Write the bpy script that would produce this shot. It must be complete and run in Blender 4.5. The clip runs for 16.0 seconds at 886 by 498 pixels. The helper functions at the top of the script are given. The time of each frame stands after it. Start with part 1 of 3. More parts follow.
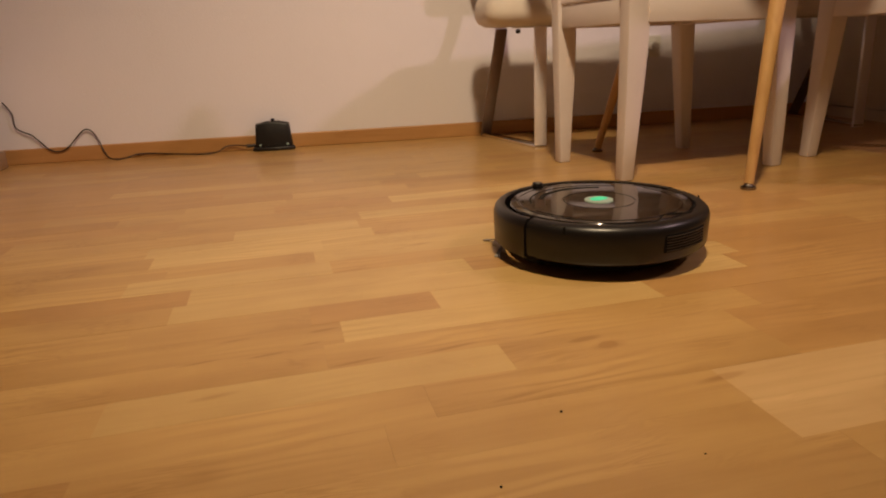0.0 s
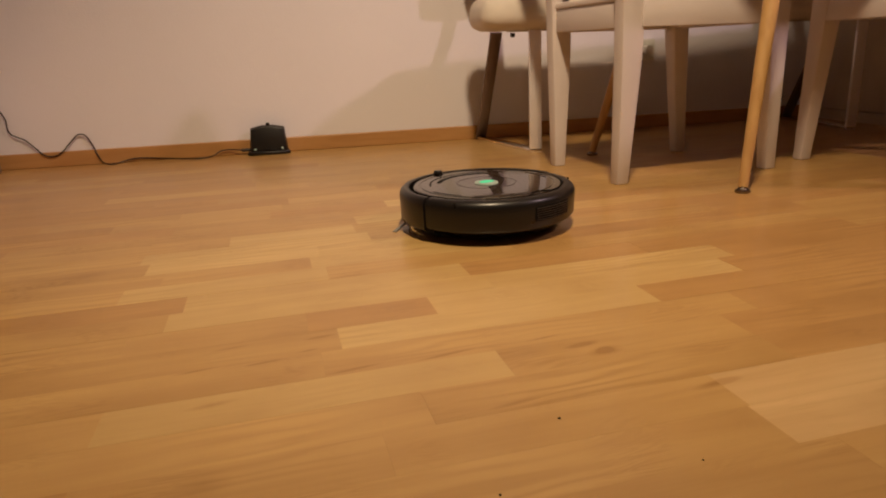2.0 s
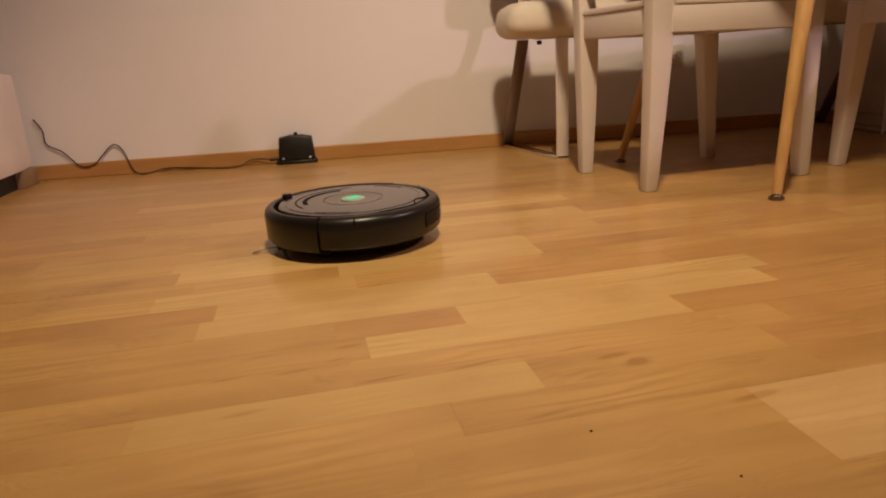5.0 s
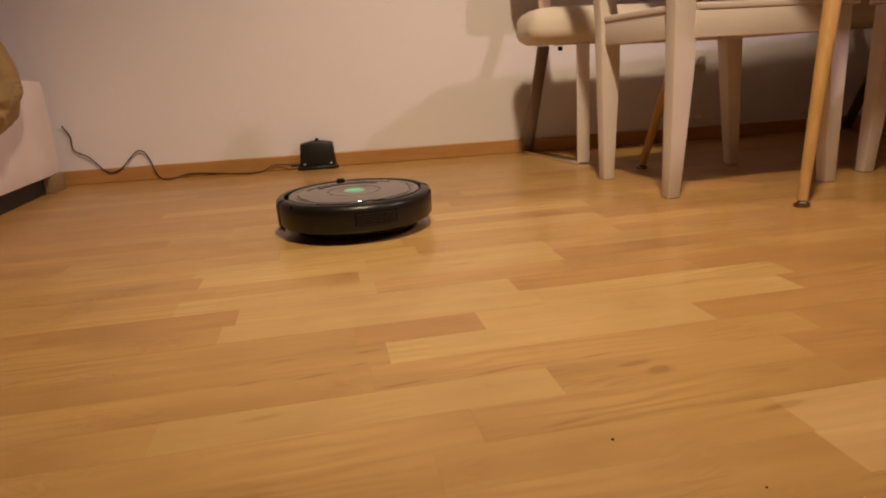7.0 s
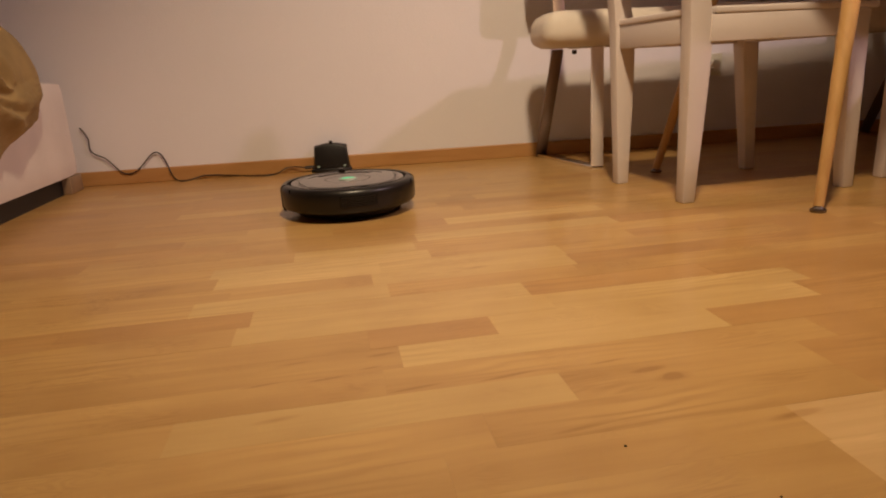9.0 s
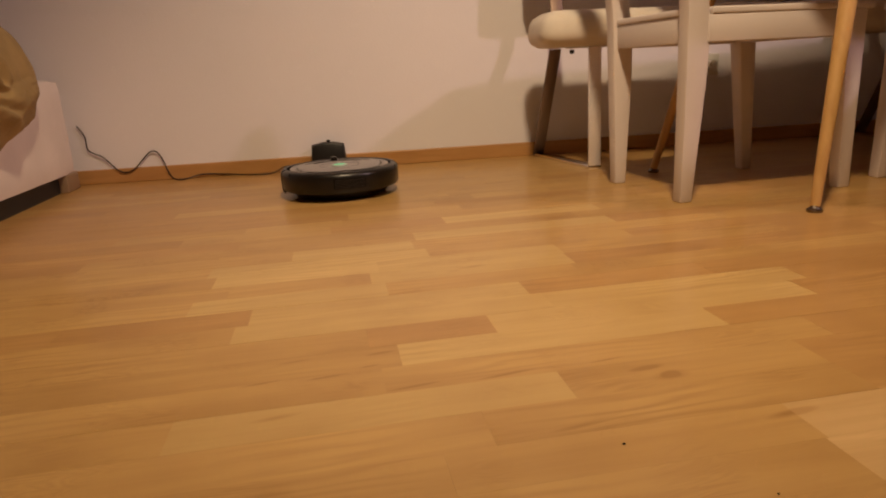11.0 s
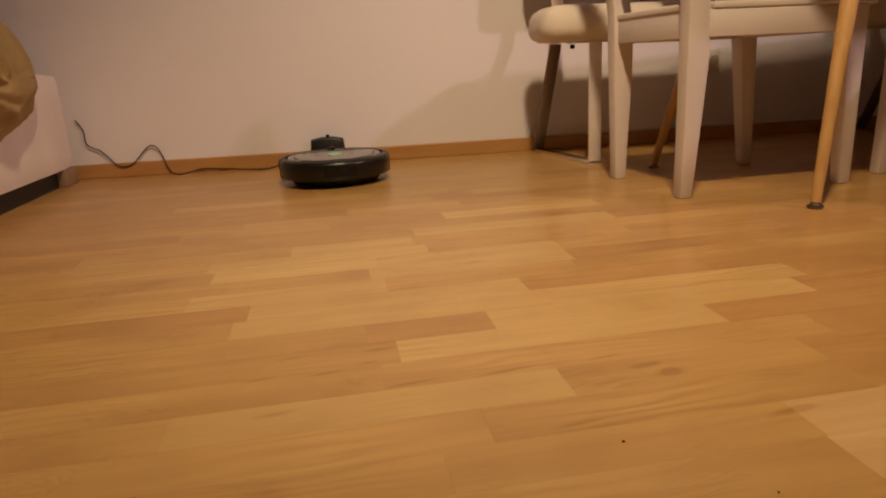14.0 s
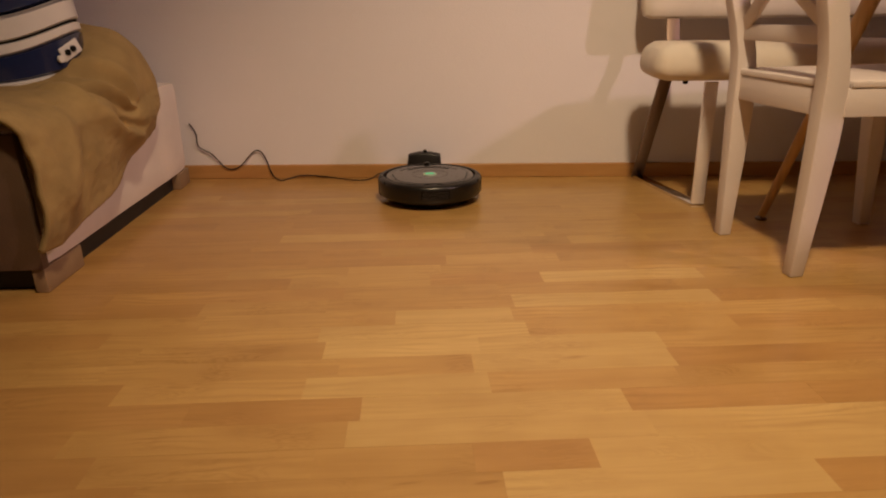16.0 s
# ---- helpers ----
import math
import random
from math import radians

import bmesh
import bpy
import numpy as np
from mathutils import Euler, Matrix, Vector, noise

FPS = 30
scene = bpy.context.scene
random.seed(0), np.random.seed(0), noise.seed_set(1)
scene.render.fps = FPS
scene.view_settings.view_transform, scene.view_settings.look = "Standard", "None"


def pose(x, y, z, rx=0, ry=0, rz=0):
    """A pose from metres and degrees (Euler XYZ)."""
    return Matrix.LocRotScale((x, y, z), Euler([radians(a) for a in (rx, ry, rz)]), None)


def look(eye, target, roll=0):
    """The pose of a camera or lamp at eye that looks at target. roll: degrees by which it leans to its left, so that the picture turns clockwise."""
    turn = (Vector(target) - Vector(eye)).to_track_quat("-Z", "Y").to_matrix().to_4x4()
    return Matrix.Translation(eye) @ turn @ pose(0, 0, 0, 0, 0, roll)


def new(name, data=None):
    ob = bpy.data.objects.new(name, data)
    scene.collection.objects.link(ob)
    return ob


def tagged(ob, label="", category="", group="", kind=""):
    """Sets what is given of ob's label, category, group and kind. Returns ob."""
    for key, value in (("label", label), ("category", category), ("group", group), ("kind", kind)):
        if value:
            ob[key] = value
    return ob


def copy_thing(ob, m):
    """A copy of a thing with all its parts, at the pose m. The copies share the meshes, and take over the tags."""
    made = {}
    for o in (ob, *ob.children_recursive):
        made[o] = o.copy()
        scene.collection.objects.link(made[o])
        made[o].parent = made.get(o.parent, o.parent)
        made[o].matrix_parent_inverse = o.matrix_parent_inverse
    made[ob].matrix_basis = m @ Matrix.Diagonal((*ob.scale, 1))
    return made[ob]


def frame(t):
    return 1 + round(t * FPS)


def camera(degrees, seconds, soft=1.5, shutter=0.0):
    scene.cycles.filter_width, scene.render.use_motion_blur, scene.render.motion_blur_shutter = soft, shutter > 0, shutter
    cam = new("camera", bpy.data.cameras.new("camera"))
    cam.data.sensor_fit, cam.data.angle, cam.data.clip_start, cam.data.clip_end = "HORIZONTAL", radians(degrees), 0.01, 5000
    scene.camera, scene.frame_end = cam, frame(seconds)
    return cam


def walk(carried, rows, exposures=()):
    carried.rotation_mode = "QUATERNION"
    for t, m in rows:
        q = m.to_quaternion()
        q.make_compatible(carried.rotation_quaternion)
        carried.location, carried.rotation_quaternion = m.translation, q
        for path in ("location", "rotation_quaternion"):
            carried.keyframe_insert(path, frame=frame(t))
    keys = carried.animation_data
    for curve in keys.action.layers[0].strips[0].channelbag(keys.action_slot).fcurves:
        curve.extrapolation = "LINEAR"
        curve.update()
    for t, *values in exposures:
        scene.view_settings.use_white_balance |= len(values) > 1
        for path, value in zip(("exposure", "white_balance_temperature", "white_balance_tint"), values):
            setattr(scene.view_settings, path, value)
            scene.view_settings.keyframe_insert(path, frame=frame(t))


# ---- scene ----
cam = camera(69.0, 16.0, soft=2.0)
PATH = [
    (0, (0.151, -0.081, 0.327), (0.486, 1.798, -0.27), -2.3),
    (0.5, (0.147, -0.079, 0.329), (0.51, 1.796, -0.266), -2.1),
    (1, (0.149, -0.08, 0.331), (0.51, 1.794, -0.267), -2.5),
    (1.5, (0.15, -0.08, 0.33), (0.504, 1.797, -0.263), -2.4),
    (2, (0.149, -0.08, 0.332), (0.5, 1.798, -0.259), -2.4),
    (2.5, (0.149, -0.077, 0.332), (0.499, 1.803, -0.255), -3.0),
    (3, (0.148, -0.076, 0.332), (0.496, 1.807, -0.248), -2.9),
    (3.5, (0.146, -0.079, 0.335), (0.472, 1.809, -0.237), -2.8),
    (4, (0.142, -0.078, 0.336), (0.469, 1.81, -0.234), -2.7),
    (4.5, (0.139, -0.078, 0.338), (0.476, 1.809, -0.234), -2.7),
    (5, (0.146, -0.075, 0.333), (0.422, 1.823, -0.232), -3.1),
    (7.5, (0.144, -0.075, 0.333), (0.363, 1.838, -0.207), -3.3),
    (8, (0.144, -0.075, 0.334), (0.38, 1.837, -0.202), -3.6),
    (8.5, (0.146, -0.075, 0.335), (0.352, 1.842, -0.197), -3.4),
    (9, (0.143, -0.076, 0.336), (0.325, 1.842, -0.2), -3.2),
    (11.5, (0.14, -0.078, 0.336), (0.337, 1.837, -0.204), -3.0),
    (12, (0.142, -0.077, 0.336), (0.343, 1.837, -0.211), -3.0),
    (12.5, (0.142, -0.077, 0.335), (0.33, 1.837, -0.213), -3.0),
    (13, (0.137, -0.076, 0.337), (0.327, 1.837, -0.215), -3.0),
    (13.5, (0.138, -0.074, 0.337), (0.335, 1.837, -0.218), -3.0),
    (14, (0.141, -0.074, 0.336), (0.333, 1.838, -0.217), -2.9),
    (14.5, (0.143, -0.075, 0.337), (0.311, 1.842, -0.209), -3.0),
    (15, (0.135, -0.069, 0.36), (0.29, 1.842, -0.209), -1.2),
    (15.5, (0.119, -0.04, 0.454), (0.155, 1.842, -0.223), -4.5),
    (15.6, (0.113, -0.043, 0.482), (0.12, 1.836, -0.203), -3.9),
    (15.8, (0.101, -0.031, 0.531), (0.08, 1.846, -0.159), -2.2),
    (16, (0.088, -0.019, 0.571), (0.053, 1.861, -0.112), -0.6),
]
walk(cam, [(t, look(eye, target, roll)) for t, eye, target, roll in PATH],
     exposures=[(0, -0.21, 6500, 10), (5, -0.19, 6500, 10), (9, -0.20, 6500, 10), (11.5, -0.30, 6900, 11), (14.5, -0.34, 6950, 11), (16, -0.36, 6900, 12)])

# ---- light ----
WALL_Y = 2.352
CEIL = 2.5
world = bpy.data.worlds.new("night")
scene.world = world
world.use_nodes = True
world.node_tree.nodes["Background"].inputs[0].default_value = (0.01, 0.008, 0.006, 1)
world.node_tree.nodes["Background"].inputs[1].default_value = 0.2
WARM = (1.0, 0.752, 0.475)
ROSY = (1.0, 0.68, 0.74)


def ceiling_bulb(name, eye, target, watts, radius, cone, blend, tint):
    lamp = bpy.data.lights.new(name, "SPOT")
    lamp.energy, lamp.shadow_soft_size, lamp.color = watts, radius, tint
    lamp.spot_size, lamp.spot_blend = radians(cone), blend
    ob = new(name, lamp)
    ob.matrix_basis = look(eye, target)
    return ob


KEY = (0.38, 0.28, 2.28)
SIDE = (2.85, 0.25, 2.28)
ceiling_bulb("bulb_light", KEY, (0.43, 1.49, 0), 236, 0.09, 84, 1.0, WARM)
ceiling_bulb("bulb_light", SIDE, (-0.05, 2.3, 0.55), 120, 0.05, 86, 1.0, ROSY)


# ---- materials ----
def material(name, color, rough=0.5, metal=0.0, vary=0.0, scale=8.0, bump=0.0, bump_scale=60.0, coat=0.0, stretch=(1, 1, 1), rough_vary=0.0, spec=0.5):
    m = bpy.data.materials.new(name)
    m.use_nodes = True
    nt = m.node_tree
    b = nt.nodes["Principled BSDF"]
    b.inputs["Base Color"].default_value = (*color, 1)
    b.inputs["Roughness"].default_value = rough
    b.inputs["Metallic"].default_value = metal
    b.inputs["Specular IOR Level"].default_value = spec
    b.inputs["Coat Weight"].default_value = coat
    b.inputs["Coat Roughness"].default_value = 0.04
    geo = nt.nodes.new("ShaderNodeTexCoord")
    mp = nt.nodes.new("ShaderNodeMapping")
    mp.inputs["Scale"].default_value = stretch
    nt.links.new(geo.outputs["Object"], mp.inputs[0])
    if vary or rough_vary:
        n = nt.nodes.new("ShaderNodeTexNoise")
        n.inputs["Scale"].default_value, n.inputs["Detail"].default_value = scale, 6
        nt.links.new(mp.outputs[0], n.inputs["Vector"])
        if vary:
            r = nt.nodes.new("ShaderNodeValToRGB")
            r.color_ramp.elements[0].position, r.color_ramp.elements[1].position = 0.3, 0.7
            r.color_ramp.elements[0].color = (*[c * (1 - vary) for c in color], 1)
            r.color_ramp.elements[1].color = (*[min(1, c * (1 + vary)) for c in color], 1)
            nt.links.new(n.outputs[0], r.inputs[0])
            nt.links.new(r.outputs[0], b.inputs["Base Color"])
        if rough_vary:
            q = nt.nodes.new("ShaderNodeMapRange")
            q.inputs[3].default_value, q.inputs[4].default_value = rough - rough_vary, rough + rough_vary
            nt.links.new(n.outputs[0], q.inputs[0])
            nt.links.new(q.outputs[0], b.inputs["Roughness"])
    if bump:
        n2 = nt.nodes.new("ShaderNodeTexNoise")
        n2.inputs["Scale"].default_value, n2.inputs["Detail"].default_value = bump_scale, 5
        nt.links.new(mp.outputs[0], n2.inputs["Vector"])
        bp = nt.nodes.new("ShaderNodeBump")
        bp.inputs["Strength"].default_value, bp.inputs["Distance"].default_value = bump, 0.002
        nt.links.new(n2.outputs[0], bp.inputs["Height"])
        nt.links.new(bp.outputs[0], b.inputs["Normal"])
    return m


def wood(name, dark, light, angle=0.0, rough=0.35, coat=0.0, along="x", spread=0.0, grain=1.0, knots=(), spec=0.5, blotch=0.0, curl=0.0):
    """Wood with long grain, streaks and pores; spread shifts each piece's tone by its own random value."""
    m = bpy.data.materials.new(name)
    m.use_nodes = True
    nt = m.node_tree
    L = nt.links.new
    b = nt.nodes["Principled BSDF"]
    b.inputs["Coat Weight"].default_value, b.inputs["Coat Roughness"].default_value = coat, 0.17
    b.inputs["Specular IOR Level"].default_value = spec
    geo = nt.nodes.new("ShaderNodeNewGeometry")
    info = nt.nodes.new("ShaderNodeObjectInfo")
    turn = nt.nodes.new("ShaderNodeMapping")
    turn.inputs["Rotation"].default_value = (0, 0, -angle)
    L(geo.outputs["Position"], turn.inputs[0])
    off = nt.nodes.new("ShaderNodeVectorMath")
    off.operation = "SCALE"
    off.inputs[0].default_value = (7.0, 13.0, 5.0)
    L(info.outputs["Random"], off.inputs["Scale"])
    add = nt.nodes.new("ShaderNodeVectorMath")
    add.operation = "ADD"
    L(turn.outputs[0], add.inputs[0])
    L(off.outputs[0], add.inputs[1])
    st = nt.nodes.new("ShaderNodeMapping")
    st.inputs["Scale"].default_value = {"x": (1.5, 15, 15), "y": (15, 1.5, 15), "z": (15, 15, 1.5)}[along]
    L(add.outputs[0], st.inputs[0])
    n1 = nt.nodes.new("ShaderNodeTexNoise")
    n1.inputs["Scale"].default_value, n1.inputs["Detail"].default_value, n1.inputs["Distortion"].default_value = 1.5, 7, 0.9
    L(st.outputs[0], n1.inputs["Vector"])
    st2 = nt.nodes.new("ShaderNodeMapping")
    st2.inputs["Scale"].default_value = {"x": (9, 260, 260), "y": (260, 9, 260), "z": (260, 260, 9)}[along]
    L(add.outputs[0], st2.inputs[0])
    n2 = nt.nodes.new("ShaderNodeTexNoise")
    n2.inputs["Scale"].default_value, n2.inputs["Detail"].default_value = 1.0, 3
    L(st2.outputs[0], n2.inputs["Vector"])
    n3 = nt.nodes.new("ShaderNodeTexNoise")
    n3.inputs["Scale"].default_value, n3.inputs["Detail"].default_value = 5.0, 3
    L(add.outputs[0], n3.inputs["Vector"])

    def math_node(op, a, c):
        k = nt.nodes.new("ShaderNodeMath")
        k.operation = op
        for i, v in enumerate((a, c)):
            if isinstance(v, float):
                k.inputs[i].default_value = v
            else:
                L(v, k.inputs[i])
        return k.outputs[0]
    f = math_node("ADD", math_node("MULTIPLY", n1.outputs[0], 0.85 * grain), math_node("MULTIPLY", n2.outputs[0], 0.15 * grain))
    f = math_node("ADD", f, math_node("MULTIPLY", n3.outputs[0], 0.35 + blotch))
    f = math_node("ADD", f, math_node("MULTIPLY", info.outputs["Random"], spread))
    f = math_node("SUBTRACT", f, 0.18 + 0.5 * spread + 0.5 * blotch - 0.5 * (1 - grain))
    # flame-like growth rings
    ring = nt.nodes.new("ShaderNodeTexWave")
    ring.bands_direction = {"x": "Y", "y": "X", "z": "X"}[along]
    ring.inputs["Scale"].default_value, ring.inputs["Distortion"].default_value = 17.0, 13.0
    ring.inputs["Detail"].default_value, ring.inputs["Detail Scale"].default_value = 2.5, 1.2
    rs = nt.nodes.new("ShaderNodeMapping")
    rs.inputs["Scale"].default_value = {"x": (0.16, 1, 1), "y": (1, 0.16, 1), "z": (1, 1, 0.16)}[along]
    L(add.outputs[0], rs.inputs[0])
    L(rs.outputs[0], ring.inputs["Vector"])
    amount = math_node("MULTIPLY", math_node("MAXIMUM", math_node("SUBTRACT", n3.outputs[0], 0.46), 0.0), 0.95)
    f = math_node("SUBTRACT", f, math_node("MULTIPLY", math_node("MULTIPLY", ring.outputs[1], ring.outputs[1]), amount))
    if curl:
        # fine curly figure: thin dark contour lines in patches
        cs = nt.nodes.new("ShaderNodeMapping")
        cs.inputs["Scale"].default_value = (4.5, 24, 24)
        L(add.outputs[0], cs.inputs[0])
        n5 = nt.nodes.new("ShaderNodeTexNoise")
        n5.inputs["Scale"].default_value, n5.inputs["Detail"].default_value, n5.inputs["Distortion"].default_value = 0.8, 2.5, 1.6
        L(cs.outputs[0], n5.inputs["Vector"])
        n6 = nt.nodes.new("ShaderNodeTexNoise")
        n6.inputs["Scale"].default_value, n6.inputs["Detail"].default_value = 7.5, 2
        L(add.outputs[0], n6.inputs["Vector"])
        line = math_node("POWER", math_node("ABSOLUTE", math_node("SINE", math_node("MULTIPLY", n5.outputs[0], 46.0), 0.0), 0.0), 3.0)
        patch = math_node("MULTIPLY", math_node("MAXIMUM", math_node("SUBTRACT", n6.outputs[0], 0.5), 0.0), curl)
        f = math_node("SUBTRACT", f, math_node("MULTIPLY", line, patch))
    for kx, ky, ka, kb, deep in knots:
        kc = nt.nodes.new("ShaderNodeMapping")
        kc.vector_type = "TEXTURE"
        kc.inputs["Location"].default_value, kc.inputs["Rotation"].default_value, kc.inputs["Scale"].default_value = (kx, ky, 0), (0, 0, angle + 0.12), (ka, kb, 1.0)
        L(geo.outputs["Position"], kc.inputs[0])
        kl = nt.nodes.new("ShaderNodeVectorMath")
        kl.operation = "LENGTH"
        L(kc.outputs[0], kl.inputs[0])
        dist = math_node("ADD", kl.outputs["Value"], math_node("MULTIPLY", math_node("SUBTRACT", n1.outputs[0], 0.5), 1.4))
        f = math_node("SUBTRACT", f, math_node("MULTIPLY", math_node("MAXIMUM", math_node("SUBTRACT", 1.0, dist), 0.0), deep))
    r = nt.nodes.new("ShaderNodeValToRGB")
    r.color_ramp.elements[0].position, r.color_ramp.elements[1].position = 0.15, 0.75
    r.color_ramp.elements[0].color, r.color_ramp.elements[1].color = (*dark, 1), (*light, 1)
    L(f, r.inputs[0])
    L(r.outputs[0], b.inputs["Base Color"])
    q = nt.nodes.new("ShaderNodeMapRange")
    q.inputs[3].default_value, q.inputs[4].default_value = rough - 0.06, rough + 0.08
    L(n3.outputs[0], q.inputs[0])
    L(q.outputs[0], b.inputs["Roughness"])
    bp = nt.nodes.new("ShaderNodeBump")
    bp.inputs["Strength"].default_value, bp.inputs["Distance"].default_value = 0.05, 0.001
    L(n2.outputs[0], bp.inputs["Height"])
    L(bp.outputs[0], b.inputs["Normal"])
    return m


TURN = 0.065
KNOTS = [(0.447, 0.537, 0.026, 0.012, 0.35), (0.446, 0.538, 0.014, 0.009, 0.7), (0.425, 0.556, 0.022, 0.006, 0.5), (0.52, 0.438, 0.03, 0.006, 0.45), (0.30, 0.99, 0.03, 0.007, 0.3), (0.02, 0.53, 0.03, 0.006, 0.3), (0.13, 0.665, 0.02, 0.004, 0.4), (0.03, 0.40, 0.025, 0.02, 0.2),
         (-0.01, 0.611, 0.03, 0.0035, 0.5), (0.065, 0.612, 0.028, 0.003, 0.45), (0.117, 0.631, 0.018, 0.003, 0.45), (0.167, 0.569, 0.03, 0.0028, 0.4), (0.269, 0.575, 0.035, 0.003, 0.45), (0.392, 0.587, 0.03, 0.003, 0.45), (0.022, 0.662, 0.03, 0.004, 0.3), (0.315, 0.454, 0.03, 0.004, 0.3)]
M_WALL = material("wall_paint", (0.79, 0.76, 0.80), 0.85, vary=0.03, scale=1.2, bump=0.25, bump_scale=160)
M_ROOM = material("cream_paint", (0.74, 0.68, 0.60), 0.85, vary=0.04, scale=1.2, bump=0.25, bump_scale=160)
M_CEIL = material("ceiling_paint", (0.8, 0.78, 0.75), 0.9, vary=0.02, scale=1.5, bump=0.2, bump_scale=120)
M_PLANK = wood("parquet", (0.345, 0.179, 0.046), (0.575, 0.355, 0.120), TURN, 0.46, 0.38, spec=0.75, spread=0.14, grain=0.58, blotch=0.25, curl=1.0, knots=KNOTS)
M_PLANK_LIGHT = wood("parquet_light", (0.405, 0.236, 0.070), (0.645, 0.436, 0.168), TURN, 0.46, 0.38, spec=0.75, spread=0.1, grain=0.58, blotch=0.25, curl=0.7, knots=KNOTS)
M_PLANK_PALE = wood("parquet_pale", (0.455, 0.268, 0.098), (0.700, 0.475, 0.215), TURN, 0.46, 0.38, spec=0.75, spread=0.08, grain=0.58, blotch=0.25, curl=1.0, knots=KNOTS)
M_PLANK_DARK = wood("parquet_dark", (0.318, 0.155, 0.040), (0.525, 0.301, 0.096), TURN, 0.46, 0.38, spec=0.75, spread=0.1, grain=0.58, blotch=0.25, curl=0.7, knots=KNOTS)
M_SUB = material("floor_joint", (0.42, 0.23, 0.08), 0.6, vary=0.2)
M_BASE = wood("baseboard_wood", (0.40, 0.19, 0.062), (0.53, 0.29, 0.108), 0.0, 0.4, 0.05)
M_OAK = wood("oak", (0.42, 0.22, 0.07), (0.62, 0.38, 0.15), 0.0, 0.45, along="z")
M_OAKTOP = wood("oak_top", (0.42, 0.22, 0.07), (0.62, 0.38, 0.15), 0.0, 0.4, along="x")
M_WHITE = material("white_lacquer", (0.70, 0.63, 0.615), 0.42, vary=0.03, scale=5, bump=0.08, bump_scale=90, rough_vary=0.06)
M_CREAM = material("cream_fabric", (0.72, 0.655, 0.59), 0.8, vary=0.06, scale=10, bump=0.35, bump_scale=350)
M_SHELL = material("bench_shell", (0.52, 0.47, 0.40), 0.7, vary=0.05, scale=12, bump=0.3, bump_scale=300)
M_CHROME = material("chrome", (0.72, 0.70, 0.68), 0.12, 1.0, rough_vary=0.06, scale=20)
# bench steel for the front legs, with their bright reflections put into the colour
M_STEEL_LIT = material("steel_lit", (0.95, 0.90, 0.90), 0.3, 0.4, vary=0.03, scale=20, coat=0.3)
# the same steel darkened: shade on rear legs and brackets is put into the colour
M_STEEL_SHADED = material("steel_shaded", (0.22, 0.16, 0.13), 0.5, 1.0, rough_vary=0.05, scale=20)
M_BLACK = material("black_plastic", (0.008, 0.0065, 0.006), 0.4, vary=0.25, scale=30, bump=0.15, bump_scale=500)
M_GREY = material("charcoal_plastic", (0.010, 0.008, 0.007), 0.33, vary=0.12, scale=14, rough_vary=0.04, spec=0.4)
M_GLOSS = material("glossy_charcoal_plastic", (0.009, 0.007, 0.006), 0.3, vary=0.15, scale=10, coat=1.0, rough_vary=0.04, spec=0.05)
M_SLAT = material("vent_plastic", (0.03, 0.024, 0.02), 0.3, vary=0.1)
M_DARK = material("recess_black", (0.006, 0.005, 0.0045), 0.85, vary=0.2, spec=0.2)
M_GLIDE = material("glide_metal", (0.22, 0.19, 0.17), 0.25, 1.0, vary=0.2, scale=40)
M_RUBBER = material("rubber", (0.02, 0.018, 0.016), 0.8, vary=0.2, bump=0.2)
M_SILVER = material("silver_button", (0.40, 0.52, 0.44), 0.3, 0.2, vary=0.05)
M_BRISTLE = material("grey_bristle", (0.26, 0.24, 0.22), 0.7, vary=0.2)
M_CABLE = material("black_cable", (0.024, 0.012, 0.009), 0.45, vary=0.2)
M_SOFA = material("sofa_white", (0.80, 0.73, 0.70), 0.75, vary=0.06, scale=6, bump=0.4, bump_scale=220)
# sofa front: its shade is put into this dark brown colour
M_FRONT_SHADE = material("sofa_front_shade", (0.12, 0.07, 0.042), 0.7, vary=0.15, scale=8, bump=0.3, bump_scale=200)
M_SOFABASE = material("sofa_feet", (0.30, 0.20, 0.12), 0.5, vary=0.15)
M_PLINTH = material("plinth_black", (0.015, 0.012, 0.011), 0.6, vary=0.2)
M_THROW = material("olive_throw", (0.335, 0.232, 0.098), 0.95, vary=0.16, scale=12, bump=0.5, bump_scale=260)
M_NAVY = material("navy_plastic", (0.012, 0.022, 0.075), 0.15, vary=0.12, coat=0.4)
M_IRONWHITE = material("white_plastic", (0.74, 0.72, 0.70), 0.25, vary=0.04, coat=0.2)
M_BEIGE = material("cabinet_beige", (0.62, 0.52, 0.40), 0.5, vary=0.1, scale=6)
M_OUTLET = material("outlet_white", (0.78, 0.76, 0.72), 0.35, vary=0.03)


def glow(name, color, strength):
    m = material(name, color, 0.4)
    b = m.node_tree.nodes["Principled BSDF"]
    b.inputs["Emission Color"].default_value = (*color, 1)
    b.inputs["Emission Strength"].default_value = strength
    return m


M_GREEN = glow("green_light", (0.04, 0.52, 0.27), 0.6)
M_BULB = glow("lamp_glass", (1.0, 0.74, 0.46), 30.0)


# ---- mesh helpers ----
def part(name, bm, mat, parent=None, label="", smooth=True, at=None):
    me = bpy.data.meshes.new(name)
    bm.normal_update()
    bm.to_mesh(me)
    bm.free()
    if smooth:
        for p in me.polygons:
            p.use_smooth = True
        me.set_sharp_from_angle(angle=radians(38))
    me.materials.append(mat)
    ob = new(name, me)
    if parent:
        ob.parent = parent
    if at is not None:
        ob.matrix_basis = at
    if label:
        tagged(ob, label)
    return ob


def thing(name, m, label, category, group=""):
    ob = new(name)
    ob.empty_display_size = 0.05
    ob.matrix_basis = m
    return tagged(ob, label, category, group)


